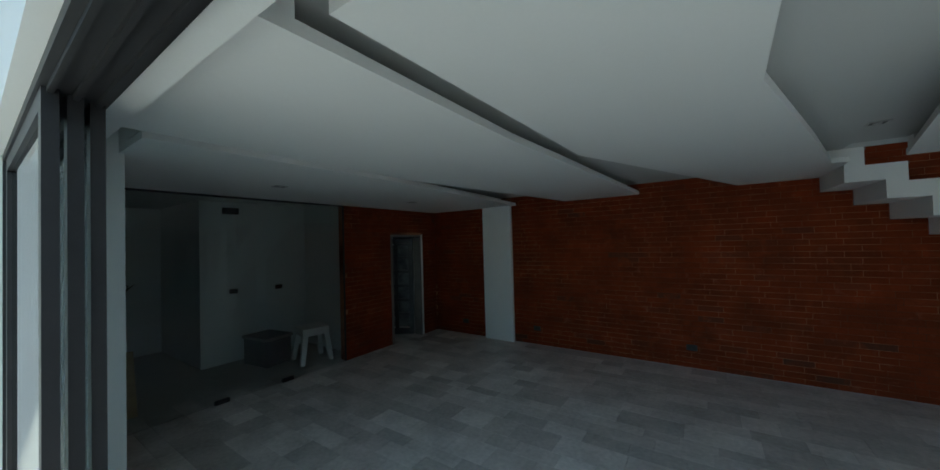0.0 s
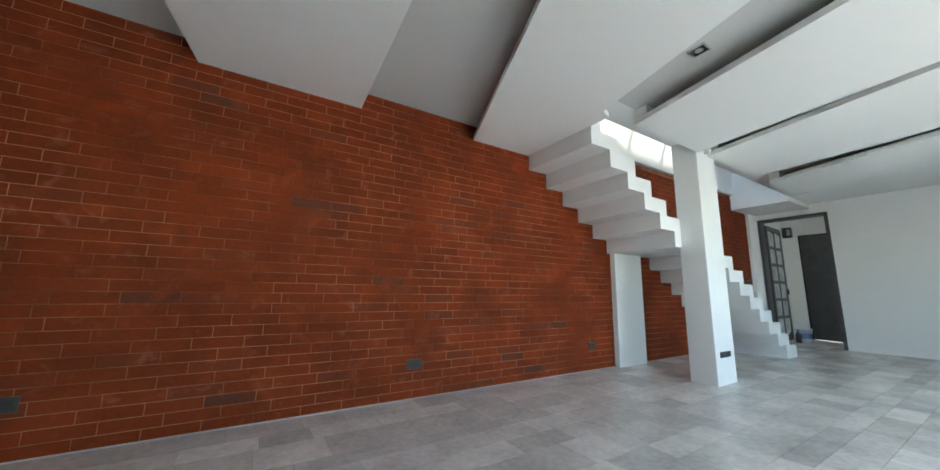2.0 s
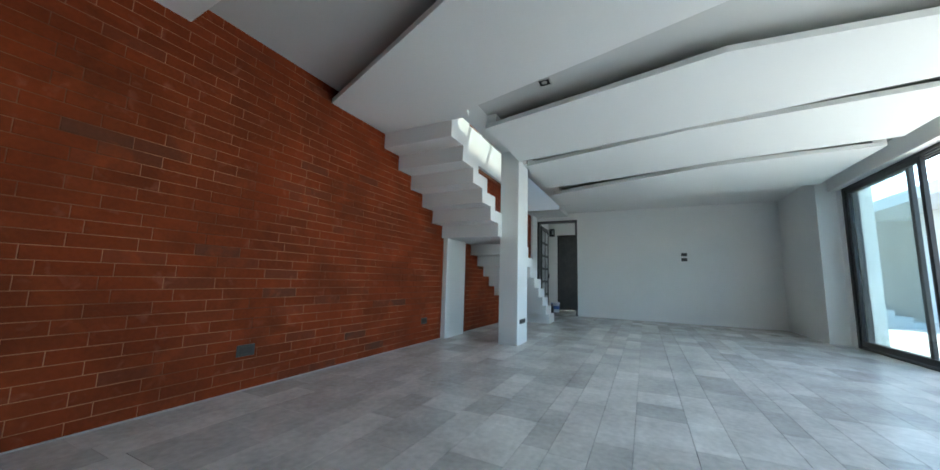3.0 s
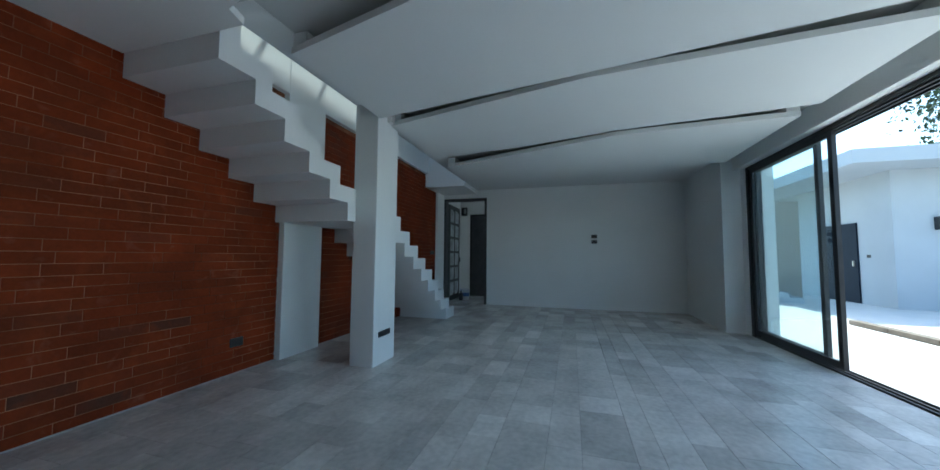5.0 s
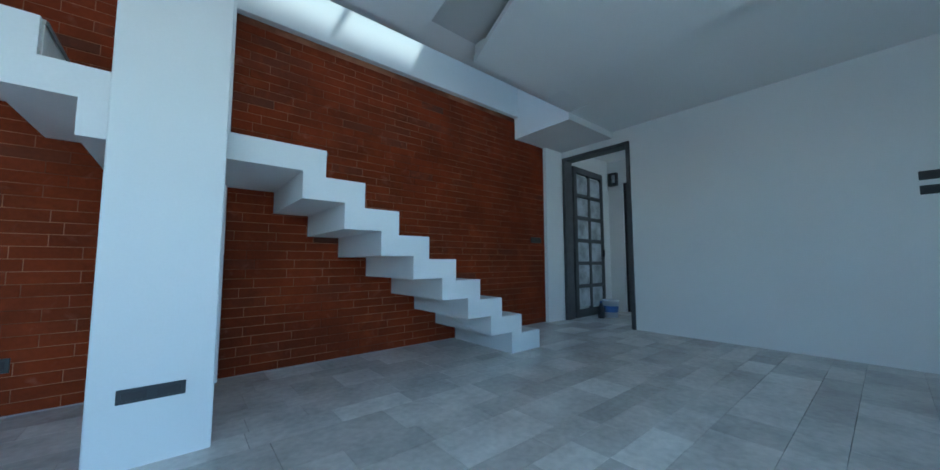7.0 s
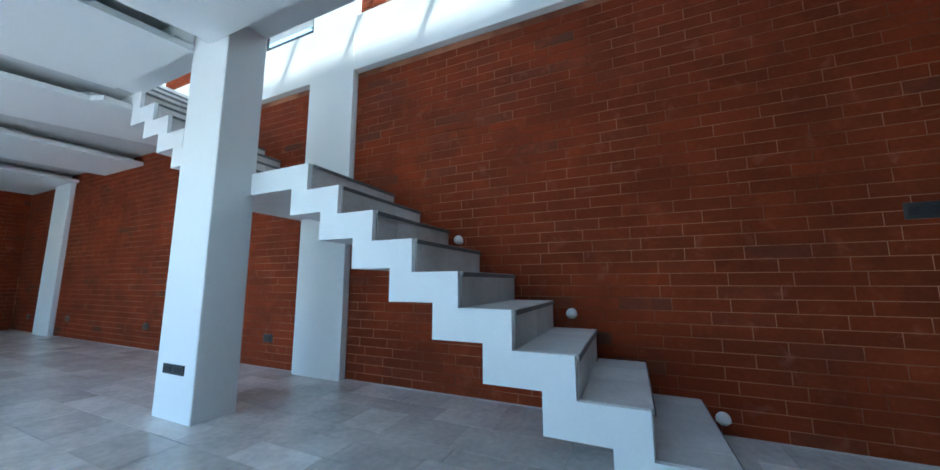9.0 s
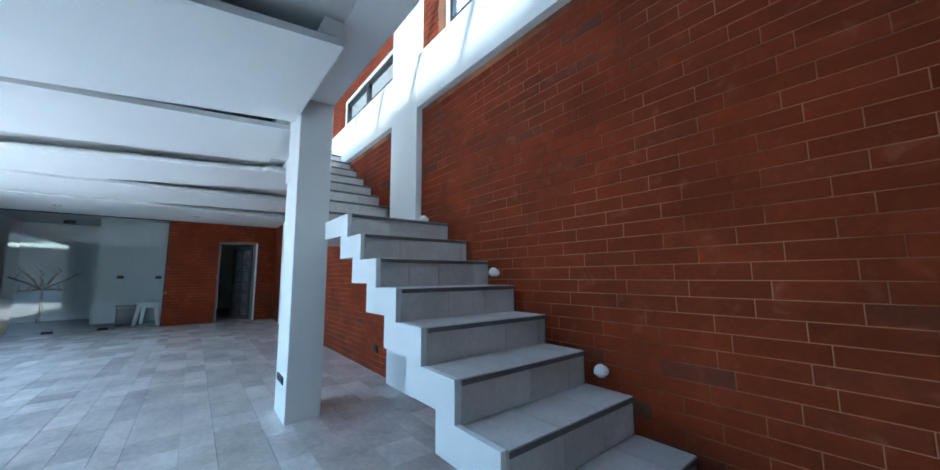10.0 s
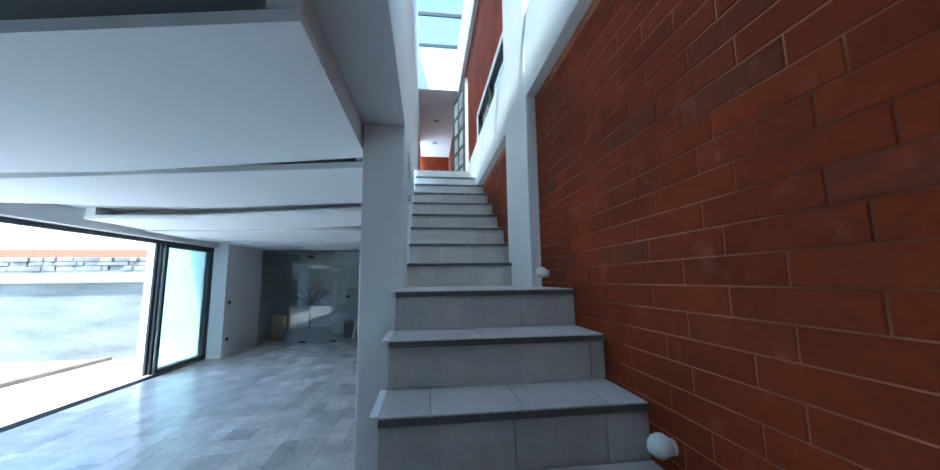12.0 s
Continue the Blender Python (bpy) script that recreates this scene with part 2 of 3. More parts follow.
setting("lintel", boxes((-2.745, 6.40, -1.90, -1.56, 2.51, 3.4), (6.40, 6.543, -1.658, -1.56, 2.51, 3.4)), WHITE, "white painted lintel over the sliding window", "lintel")
# assumed overhang, sized and stretched east to keep direct sun off the floor
setting("eave", boxes((-2.745, 9.0, -2.50, -1.90, 3.4, 3.58)), STUCCO, "white roof overhang added above the window to block sun", "eave")
setting("beam_north", boxes((0.22, 7.95, NORTH - 0.07, NORTH + 0.004, 2.97, 3.58), bevel=0.006), WHITE, "white painted concrete beam along the brick wall", "beam")
setting("beam_stairwell", boxes((1.86, 7.30, 2.81, 3.10, BASE + 0.002, UP), bevel=0.004), WHITE, "white painted beam at the stairwell edge", "beam")
setting("wall_stairwell", boxes((-3.9, 7.30, 2.95, 3.07, UP, TOP), (7.30, EAST - 0.004, 2.95, 3.084, UP, TOP)), WHITE, "white upper wall of the stairwell", "wall")
setting("bulkhead", boxes((7.30, EAST - 0.004, 3.085, NORTH + 0.004, 2.665, TOP)), WHITE, "white bulkhead closing the stairwell", "bulkhead")


def pier(name, x0, x1, y0, y1, z1, label):
    return setting(name, boxes((x0, x1, y0, y1, -0.01, z1), bevel=0.008), WHITE, label, "column")


pier("column", 3.40, 3.837, 2.822, 3.10, BASE + 0.004, "square white painted column beside the stairs")
pier("pilaster_middle", 3.327, 3.932, NORTH - 0.075, NORTH + 0.003, TOP, "white painted pilaster on the brick wall")
pier("pilaster_west", -3.035, -2.408, NORTH - 0.070, NORTH + 0.003, SOFFIT, "white painted pilaster on the brick wall")
pier("pilaster_east", 7.935, EAST - 0.003, NORTH - 0.060, NORTH + 0.003, 2.665, "white painted pilaster beside the doorway")

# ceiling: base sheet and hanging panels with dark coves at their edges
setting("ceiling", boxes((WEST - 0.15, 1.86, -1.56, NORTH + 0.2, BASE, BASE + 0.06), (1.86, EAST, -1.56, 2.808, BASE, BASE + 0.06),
                         (7.30, EAST, 2.808, 3.085, BASE, BASE + 0.06)), RECESS, "pale grey ceiling behind hanging panels", "ceiling")


def panel(we, ea, cove_w=True, cove_e=True, cap=True):
    """A hanging ceiling panel from its west and east edges, each south to north."""
    bm = bmesh.new()
    prism(bm, list(ea) + list(we)[::-1], SOFFIT, SOFFIT + 0.05)
    a, b = (0.32 if cove_w else 0.0), (0.32 if cove_e else 0.0)
    prism(bm, [(x - b, y) for x, y in ea] + [(x + a, y) for x, y in we[::-1]], SOFFIT + 0.05, BASE - 0.001)
    for k, d in ((0, 0.12), (-1, -0.12)):
        y = ea[k][1]
        if k == 0 or cap:
            for x, q in ((we[k][0] + 0.012, a), (ea[k][0] - 0.012, -b)):
                if q:
                    box(bm, min(x, x + q), max(x, x + q), min(y, y + d) + 0.001, max(y, y + d) - 0.001, SOFFIT + 0.055, BASE - 0.002)
    ob = setting("ceiling_panel", bm, CEIL, "white hanging ceiling panel with a dark shadow gap", "ceiling panel")
    ob["group"] = "hanging ceiling panels"


S, N = -1.38, 2.815
panel([(WEST + 0.003, S), (WEST + 0.003, NORTH)], [(-2.07, S), (-2.07, 0.6), (-2.31, NORTH)], cove_w=False, cap=False)
panel([(-1.91, -1.50), (-1.91, 0.7), (-1.35, NORTH)], [(-0.37, -1.50), (-0.37, 0.1), (-0.32, 0.9), (-0.16, NORTH)], cap=False)
panel([(-0.20, S), (-0.14, 0.83), (1.06, NORTH)], [(0.86, S), (0.92, 0.0), (1.36, 1.5), (1.72, N), (1.857, 2.86), (1.857, NORTH)], cap=False)
panel([(1.88, S), (1.70, 0.65), (2.20, N)], [(2.65, S), (3.05, 0.8), (3.42, N)])
panel([(2.90, S), (3.12, 0.76), (3.65, N)], [(4.20, S), (4.45, 0.4), (4.78, 1.55), (4.99, N)])
panel([(4.48, S), (4.62, 0.36), (5.52, N)], [(6.30, S), (6.45, 0.0), (6.52, N)], cove_e=False)
setting("ceiling_east", boxes((6.47, EAST - 0.002, -1.395, 2.803, BASE - 0.006, BASE - 0.001), (7.303, EAST - 0.002, 2.803, 3.082, BASE - 0.006, BASE - 0.001)), CEIL, "plain white ceiling near the white wall", "ceiling")

# upper hall, skylight and clerestory windows
setting("upper_floor", boxes((-5.2, 3.41 - 8 * 0.28 - 0.02, 3.07, NORTH, UP - 0.15, UP)), STEPTILE, "grey tiled floor of the upper hall", "floor")
setting("upper_ceiling", boxes((-5.2, -1.0, 3.07, NORTH, 5.83, 5.93)), CEIL, "white ceiling of the upper hall", "ceiling")
setting("upper_header", boxes((-1.12, -1.0, 3.07, NORTH, 5.93, TOP)), WHITE, "white wall above the upper hall opening", "wall")
setting("upper_end_wall", boxes((-5.4, -5.2, 2.95, NORTH + 0.2, UP - 0.2, TOP)), BRICK, "red brick end wall of the upper hall", "wall")


def skylight():
    s = thing("skylight", "glass skylight with thin dark bars over the stairs", "skylight", kind="structure")
    x0, x1, k = -1.0, 7.28, 9
    w = (x1 - x0) / k
    for i in range(k):
        part("pane", boxes((x0 + i * w + 0.02, x0 + (i + 1) * w - 0.02, 3.09, NORTH + 0.1, TOP + 0.03, TOP + 0.04)), SKYGLASS, s)
    for i in range(k + 1):
        part("bar", boxes((x0 + i * w - 0.02, x0 + i * w + 0.02, 3.07, NORTH + 0.15, TOP, TOP + 0.07)), DARK, s)


skylight()
setting("roof", boxes((7.301, 8.6, 2.95, NORTH + 0.2, TOP, TOP + 0.2)), STUCCO, "flat roof slab over the stairwell end", "roof")
setting("beam_upper", boxes((-1.0, 7.29, NORTH - 0.07, NORTH + 0.004, 5.75, TOP)), WHITE, "white ring beam above the upper brick", "beam")


def clerestory(name, x0, x1, z0, z1, mullions):
    w = thing(name, "black framed clerestory window in a white surround", "window", kind="structure")
    y = NORTH
    part("surround", boxes((x0 - 0.0, x1, y - 0.05, y + 0.2, z0 - 0.005, z0 + 0.02), (x0 - 0.06, x0, y - 0.05, y + 0.2, z0 - 0.005, z1 + 0.06), (x0, x1, y - 0.05, y + 0.2, z1, z1 + 0.06)), WHITE, w)
    part("window_frame", boxes((x0, x1, y - 0.045, y + 0.02, z0 + 0.02, z0 + 0.06), (x0, x1, y - 0.045, y + 0.02, z1 - 0.04, z1),
                               *[(m - 0.022, m + 0.022, y - 0.045, y + 0.02, z0 + 0.06, z1 - 0.04) for m in (x0 + 0.022, *mullions, x1 - 0.022)]), DARK, w)
    edges = [x0 + 0.044, *mullions, x1 - 0.044]
    for a, b in zip(edges, edges[1:]):
        part("pane", boxes((a + 0.02, b - 0.02, y - 0.012, y - 0.004, z0 + 0.06, z1 - 0.04)), GLASS, w).visible_shadow = False


clerestory("window_upper_west", 1.61, 3.325, 3.58, 3.96, [2.45])
clerestory("window_upper_east", 4.51, 7.15, 3.58, 4.40, [5.4, 6.3])


# ---- staircase ----
def stairs():
    s = thing("staircase", "white concrete zigzag stairs with grey tiled treads", "staircase")
    n = lambda i: 4.412 + (9 - i) * GO          # nosing of lower step i
    u = lambda k: 3.41 - (k - 1) * 0.28         # nosing of upper step k
    T, D = 0.16, 0.145
    up, dn = [(n(1), 0.0)], []
    for i in range(1, 10):
        up += [(n(i), STEP * i), (n(i + 1) if i < 9 else u(1), STEP * i)]
    for k in range(1, 10):
        z = STEP * (9 + k)
        up += [(u(k), z), (u(k + 1) if k < 9 else u(9) - 0.10, z)]
    for i in range(1, 9):
        dn += [(n(i + 1) - D, STEP * i - T if i > 1 else 0.0), (n(i + 1) - D, STEP * (i + 1) - T)]
    for k in range(1, 9):
        dn += [(u(k) - D, STEP * (8 + k) - T), (u(k) - D, STEP * (9 + k) - T)]
    dn += [(u(9) - D, STEP * 17 - T), (u(9) - D, STEP * 18)]
    up[-1] = (u(9) - D, STEP * 18)
    line = up[:-1] + dn[::-1]
    bm = bmesh.new()
    prism(bm, [(x, z if z == 0.0 else z - 0.022) for x, z in up[:-1]] + dn[::-1], 3.10, NORTH - 0.002, flip="y")
    part("flight", bm, STRINGER, s)
    bm = bmesh.new()
    prism(bm, line, 3.072, 3.0995, flip="y")
    part("edge_band", bm, STRINGER, s, "white painted zigzag edge")
    rnd = random.Random(5)
    for i in range(1, 19):
        z = STEP * i
        x1 = n(i) if i <= 9 else u(i - 9)
        x0 = (n(i + 1) if i < 9 else u(1)) if i <= 9 else u(i - 8)
        if i < 18:
            lay = [3.101] + [3.101 + f * 0.898 for f in ((0.33, 0.67), (0.18, 0.52, 0.85), (0.42, 0.75))[i % 3]] + [NORTH - 0.001]
            for a, b in zip(lay, lay[1:]):
                part("tread_tile", boxes((x0 + 0.012, x1 + 0.012, a + 0.001, b - 0.001, z - 0.021, z + 0.001 + rnd.uniform(0, 0.0006)), bevel=0.0025), STEPTILE, s)
            part("nosing", boxes((x1 + 0.0125, x1 + 0.018, 3.101, NORTH - 0.001, z - 0.026, z - 0.003)), NOSE, s, "dark nosing strip")
        cut = [3.101] + sorted(3.101 + f * 0.898 for f in ((0.36, 0.69) if i % 3 == 0 else (0.22, 0.48, 0.83) if i % 3 == 1 else (0.30, 0.60, 0.93))) + [NORTH - 0.001]
        for a, b in zip(cut, cut[1:]):
            part("riser_tile", boxes((x1 + 0.001, x1 + 0.009, a + 0.0015, b - 0.0015, z - STEP + 0.003, z - 0.024)), STEPTILE, s)
    return s


stairs()


def step_lamp(x, z):
    l = thing("step_lamp", "small white domed lamp on the brick beside the stairs", "wall lamp", pose(x, NORTH - 0.004, z), "step lamps on the brick wall")
    part("base", lathe(bmesh.new(), [(0.024, 0.004), (0.024, -0.010), (0.020, -0.013)], 18, axis="y"), LAMPWHITE, l)
    part("hood", lathe(bmesh.new(), [(0.031, -0.012), (0.036, -0.010), (0.037, 0.004), (0.034, 0.018), (0.026, 0.031), (0.014, 0.039), (0.003, 0.041)], 22, at=(0, -0.042, 0)), LAMPWHITE, l, "rounded white hood", True)
    part("lens", lathe(bmesh.new(), [(0.018, -0.026), (0.025, -0.019), (0.026, -0.0125)], 18, at=(0, -0.042, 0)), STEEL, l, "dull metal lens ring", True)
    return l


for sx, sz in ((6.75, 0.10), (5.949, 0.649), (5.092, 1.195), (4.06, 1.74), (2.38, 2.29), (1.55, 2.84)):
    step_lamp(sx, sz)


# ---- sliding window ----
def leaf(parent, x0, x1, y, name="sash", z0=0.045, z1=2.47):
    f = part(name, boxes((x0, x0 + 0.065, y - 0.02, y + 0.02, z0, z1), (x1 - 0.065, x1, y - 0.02, y + 0.02, z0, z1),
                         (x0 + 0.065, x1 - 0.065, y - 0.02, y + 0.02, z0, z0 + 0.07), (x0 + 0.065, x1 - 0.065, y - 0.02, y + 0.02, z1 - 0.07, z1)), DARK, parent)
    part("pane", boxes((x0 + 0.06, x1 - 0.06, y - 0.004, y + 0.004, z0 + 0.065, z1 - 0.065)), SASHGLASS, f).visible_shadow = False


def sliding_window():
    w = thing("window_1", "wide dark aluminium sliding window standing open", "window", kind="structure")
    part("window_frame", boxes((-2.742, 6.395, -1.85, -1.67, 2.47, 2.508), (-2.742, -2.71, -1.85, -1.67, 0.0, 2.47), (6.33, 6.395, -1.85, -1.67, 0.0, 2.47)), DARK, w)
    for y in (-1.82, -1.76, -1.70):
        part("rail", boxes((-2.71, 6.33, y - 0.008, y + 0.008, -0.006, 0.012), (-2.71, 6.33, y - 0.008, y + 0.008, 2.452, 2.469)), DARK, w, "track rail")
    part("sill", boxes((-2.742, 6.395, -1.85, -1.67, -0.03, -0.006)), DARK, w)
    leaf(w, -2.70, -1.16, -1.70)
    leaf(w, -2.68, -1.12, -1.76)
    leaf(w, -2.66, -1.09, -1.82)
    leaf(w, 4.60, 6.30, -1.70)
    leaf(w, 4.92, 6.32, -1.76)


sliding_window()


# ---- doors ----
def panelled_leaf(parent, width, height, rows, skin, name="door_leaf"):
    """A leaf in the plane y = 0, hinged at x = 0: dark rails round wrapped panels."""
    d = part(name, boxes((0, 0.09, -0.02, 0.02, 0, height), (width - 0.09, width, -0.02, 0.02, 0, height), (width / 2 - 0.035, width / 2 + 0.035, -0.019, 0.019, 0.12, height - 0.1),
                         (0.09, width - 0.09, -0.02, 0.02, 0, 0.12), (0.09, width - 0.09, -0.02, 0.02, height - 0.1, height),
                         *[(0.09, width - 0.09, -0.0185, 0.0185, 0.12 + (height - 0.22) * k / rows - 0.03, 0.12 + (height - 0.22) * k / rows + 0.03) for k in range(1, rows)]), DOORRAIL, parent)
    h = (height - 0.22) / rows
    for k in range(rows):
        for a, b in ((0.092, width / 2 - 0.037), (width / 2 + 0.037, width - 0.092)):
            part("door_panel", boxes((a, b, -0.012, 0.012, 0.12 + h * k + 0.032, 0.12 + h * (k + 1) - 0.032), bevel=0.008), skin, d, "plastic wrapped grey panel")
    part("handle", boxes((width - 0.07, width - 0.045, -0.055, -0.02, 0.98, 1.10), (width - 0.07, width - 0.045, 0.02, 0.055, 0.98, 1.10), bevel=0.005), BLACK, d)
    return d


def door_east():
    d = thing("door_1", "tall dark framed doorway with its panelled door open", "door", kind="structure")
    part("door_frame", boxes((EAST - 0.02, EAST + 0.17, 2.842, 2.892, 0, 2.56), (EAST - 0.02, EAST + 0.17, 3.878, 3.928, 0, 2.56), (EAST - 0.02, EAST + 0.17, 2.892, 3.878, 2.51, 2.56)), DOORRAIL, d)
    l = panelled_leaf(d, 0.97, 2.46, 6, DOORWOOD)
    l.matrix_world = pose(EAST + 0.19, 3.88, 0.01, 0, 0, 2.5)


def door_west():
    d = thing("door_2", "dark doorway with a grey panelled door standing open", "door", kind="structure")
    part("door_frame", boxes((WEST - 0.16, WEST + 0.015, 2.673, 2.713, 0, 2.103), (WEST - 0.16, WEST + 0.015, 3.468, 3.508, 0, 2.103), (WEST - 0.16, WEST + 0.015, 2.713, 3.468, 2.063, 2.103)), DOORGREY, d)
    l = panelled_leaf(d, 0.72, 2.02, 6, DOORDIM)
    l.matrix_world = pose(WEST - 0.17, 3.45, 0.01, 0, 0, 212)
    part("architrave", boxes((WEST + 0.002, WEST + 0.028, 3.509, 3.55, 0, 2.11)), WHITE, d, "pale door casing strip")


def door_upper():
    d = thing("door_3", "grey panelled upstairs door standing open in the hall", "door", kind="structure")
    l = panelled_leaf(d, 0.80, 2.05, 5, DOORWOOD)
    l.matrix_world = pose(0.12, NORTH - 0.05, UP + 0.01, 0, 0, 190)
    part("door_frame", boxes((0.13, 0.19, NORTH - 0.05, NORTH + 0.004, UP, UP + 2.1)), WHITE, d)


door_east()
door_west()
door_upper()

# rooms behind the doors and the glass
# opening at x 8.8 to 9.5, out of view, added to daylight the corridor
setting("corridor_wall", boxes((EAST + 0.15, 10.05, 4.0, 4.15, -0.05, 2.8), (9.9, 10.05, 1.5, 2.88, -0.05, 2.8), (9.9, 10.05, 3.72, 4.0, -0.05, 2.8), (9.9, 10.05, 2.88, 3.72, 2.36, 2.8), (EAST + 0.15, 8.8, 1.35, 1.5, -0.05, 2.8), (9.5, 10.05, 1.35, 1.5, -0.05, 2.8), (8.8, 9.5, 1.35, 1.5, -0.05, 1.0), (8.8, 9.5, 1.35, 1.5, 2.1, 2.8)), WHITE, "white corridor walls behind the doorway", "wall")
setting("corridor_ceiling", boxes((EAST + 0.15, 10.05, 1.35, 4.15, 2.8, 2.9)), CEIL, "white corridor ceiling", "ceiling")
setting("back_room_wall", boxes((WEST - 3.8, WEST - 3.65, -1.9, 2.1, -0.05, 2.8), (WEST - 3.65, WEST - 0.15, 1.95, 2.1, -0.05, 2.8), (WEST - 3.65, -4.5, -1.9, -1.6, -0.05, 2.8), (-6.22, -6.07, 0.17, 1.948, -0.05, 2.8), (WEST - 3.649, -6.221, 0.17, 0.32, -0.05, 2.8)), CARD, "pale walls of the room behind the glass", "wall")
setting("back_room_ceiling", boxes((WEST - 3.8, WEST - 0.15, -1.9, 2.1, 2.72, 2.82)), CEIL, "white ceiling of the room behind the glass", "ceiling")
setting("side_room_wall", boxes((WEST - 5.2, WEST - 5.0, 2.1, 6.3, -0.05, 2.8), (WEST - 5.0, WEST - 0.15, 6.15, 6.3, -0.05, 2.8), (WEST - 0.15, WEST, 4.206, 6.3, -0.05, 2.8), (WEST - 5.2, WEST - 3.8, 1.95, 2.1, -0.05, 2.92), (WEST - 3.8, WEST - 0.15, 2.0, 2.098, 2.802, 2.92), (WEST - 0.15, WEST, 2.1, NORTH + 0.006, BASE + 0.062, 2.92)), CARD, "dim walls of the room behind the doorway", "wall")
setting("side_room_ceiling", boxes((WEST - 5.2, WEST, 2.1, 6.3, 2.82, 2.92)), CEIL, "ceiling of the dim side room", "ceiling")


def corridor_door():
    d = thing("door_4", "dark corridor door, closed", "door", kind="structure")
    part("door_leaf", boxes((9.95, 9.99, 2.923, 3.677, 0.004, 2.317)), DOORRAIL, d)
    part("door_frame", boxes((9.93, 10.02, 2.882, 2.922, 0, 2.358), (9.93, 10.02, 3.678, 3.718, 0, 2.358), (9.93, 10.02, 2.922, 3.678, 2.318, 2.358)), DARK, d)
    part("handle", boxes((9.91, 9.949, 2.98, 3.00, 0.98, 1.10), bevel=0.004), BLACK, d)


corridor_door()


def glass_wall():
    w = thing("glass_partition", "frameless clear glass partition with dark floor clips", "glass partition", kind="structure")
    for a, b in ((-1.345, 1.635),):
        part("pane", boxes((WEST - 0.012, WEST, a, b, 0.012, SOFFIT - 0.01)), GLASS, w).visible_shadow = False
    part("head_channel", boxes((WEST - 0.03, WEST + 0.012, -1.345, 1.635, SOFFIT - 0.025, SOFFIT - 0.001)), BLACK, w)
    part("side_channel", boxes((WEST - 0.02, WEST + 0.008, 1.620, 1.640, 0, SOFFIT - 0.025)), DARK, w)
    for y in (-0.16, 0.66):
        part("floor_clip", boxes((WEST - 0.03, WEST + 0.018, y - 0.08, y + 0.08, 0, 0.055), bevel=0.006), BLACK, w)
    part("head_clip", boxes((WEST - 0.03, WEST + 0.018, -0.13, 0.05, SOFFIT - 0.23, SOFFIT - 0.15), bevel=0.006), BLACK, w)


glass_wall()


# ---- sockets, switches and downlights ----
def plate(name, label, category, m, w, h, group, gangs=1):
    p = thing(name, label, category, m, group)
    part("plate", boxes((-w / 2, w / 2, -0.009, 0.001, -h / 2, h / 2), bevel=0.003), BLACK, p)
    g = w / gangs
    for k in range(gangs):
        c = -w / 2 + g * (k + 0.5)
        part("insert", boxes((c - g * 0.36, c + g * 0.36, -0.012, -0.008, -h * 0.30, h * 0.30), bevel=0.002), DARK, p)
    return p


plate("wall_socket", "black double socket plate low on the white column", "socket", pose(3.61, 2.822, 0.312), 0.235, 0.062, "", 2)
for ox, oz in ((0.455, 0.297), (2.87, 0.295), (-1.95, 0.30), (-3.55, 0.27)):
    plate("brick_socket", "dark socket plate low on the red brick wall", "socket", pose(ox, NORTH - 0.003, oz), 0.135, 0.085, "sockets on the brick wall")
for oz in (1.60, 1.48):
    plate("wall_switch", "small black switch plate on the white wall", "switch", pose(EAST, 0.395, oz, 0, 0, -90), 0.12, 0.075, "switch plates on the white wall")
for oz in (1.24, 0.40):
    plate("wall_switch", "black switch plate on the white wall by the window", "switch", pose(-2.82, -1.35, oz, 0, 0, 180), 0.12, 0.075, "plates by the window")
plate("stair_switch", "long dark switch plate on the brick by the stairs", "switch", pose(7.73, NORTH - 0.003, 1.22), 0.235, 0.085, "", 3)


def downlight(x, y, z):
    d = thing("downlight", "square black recessed downlight with a steel rim", "downlight", pose(x, y, z), "recessed downlights")
    a, b = 0.062, 0.048
    part("rim", boxes((-a, a, -a, -b, -0.006, 0.0), (-a, a, b, a, -0.006, 0.0), (-a, -b, -b, b, -0.006, 0.0), (b, a, -b, b, -0.006, 0.0)), STEEL, d)
    part("well", boxes((-b, b, -b, b, -0.003, -0.001)), BLACK, d)
    part("bulb", lathe(bmesh.new(), [(0.028, -0.001), (0.028, -0.006), (0.02, -0.009)], 16), STEEL, d)


for dx, dy, dz in ((0.085, 2.1, BASE), (1.82, 2.04, BASE), (1.56, -0.78, BASE), (-1.97, 2.15, BASE), (5.12, 2.09, BASE), (-3.25, 2.14, SOFFIT), (-3.2, 0.0, SOFFIT), (-2.5, 3.5, 5.83), (-4.0, 3.5, 5.83)):
    downlight(dx, dy, dz)
c = thing("ceiling_sensor", "small white sensor box at the column head", "sensor", pose(3.62, 2.795, 2.66))
part("body", boxes((-0.04, 0.04, -0.03, 0.032, -0.05, 0.05), bevel=0.01), LAMPWHITE, c)


plate("room_switch", "dark switch plate on the wall behind the glass", "switch", pose(-6.07, 0.65, 1.19, 0, 0, 90), 0.13, 0.08, "plates behind the glass")
plate("room_switch", "dark switch plate on the wall behind the glass", "switch", pose(-6.07, 1.41, 1.18, 0, 0, 90), 0.13, 0.08, "plates behind the glass")

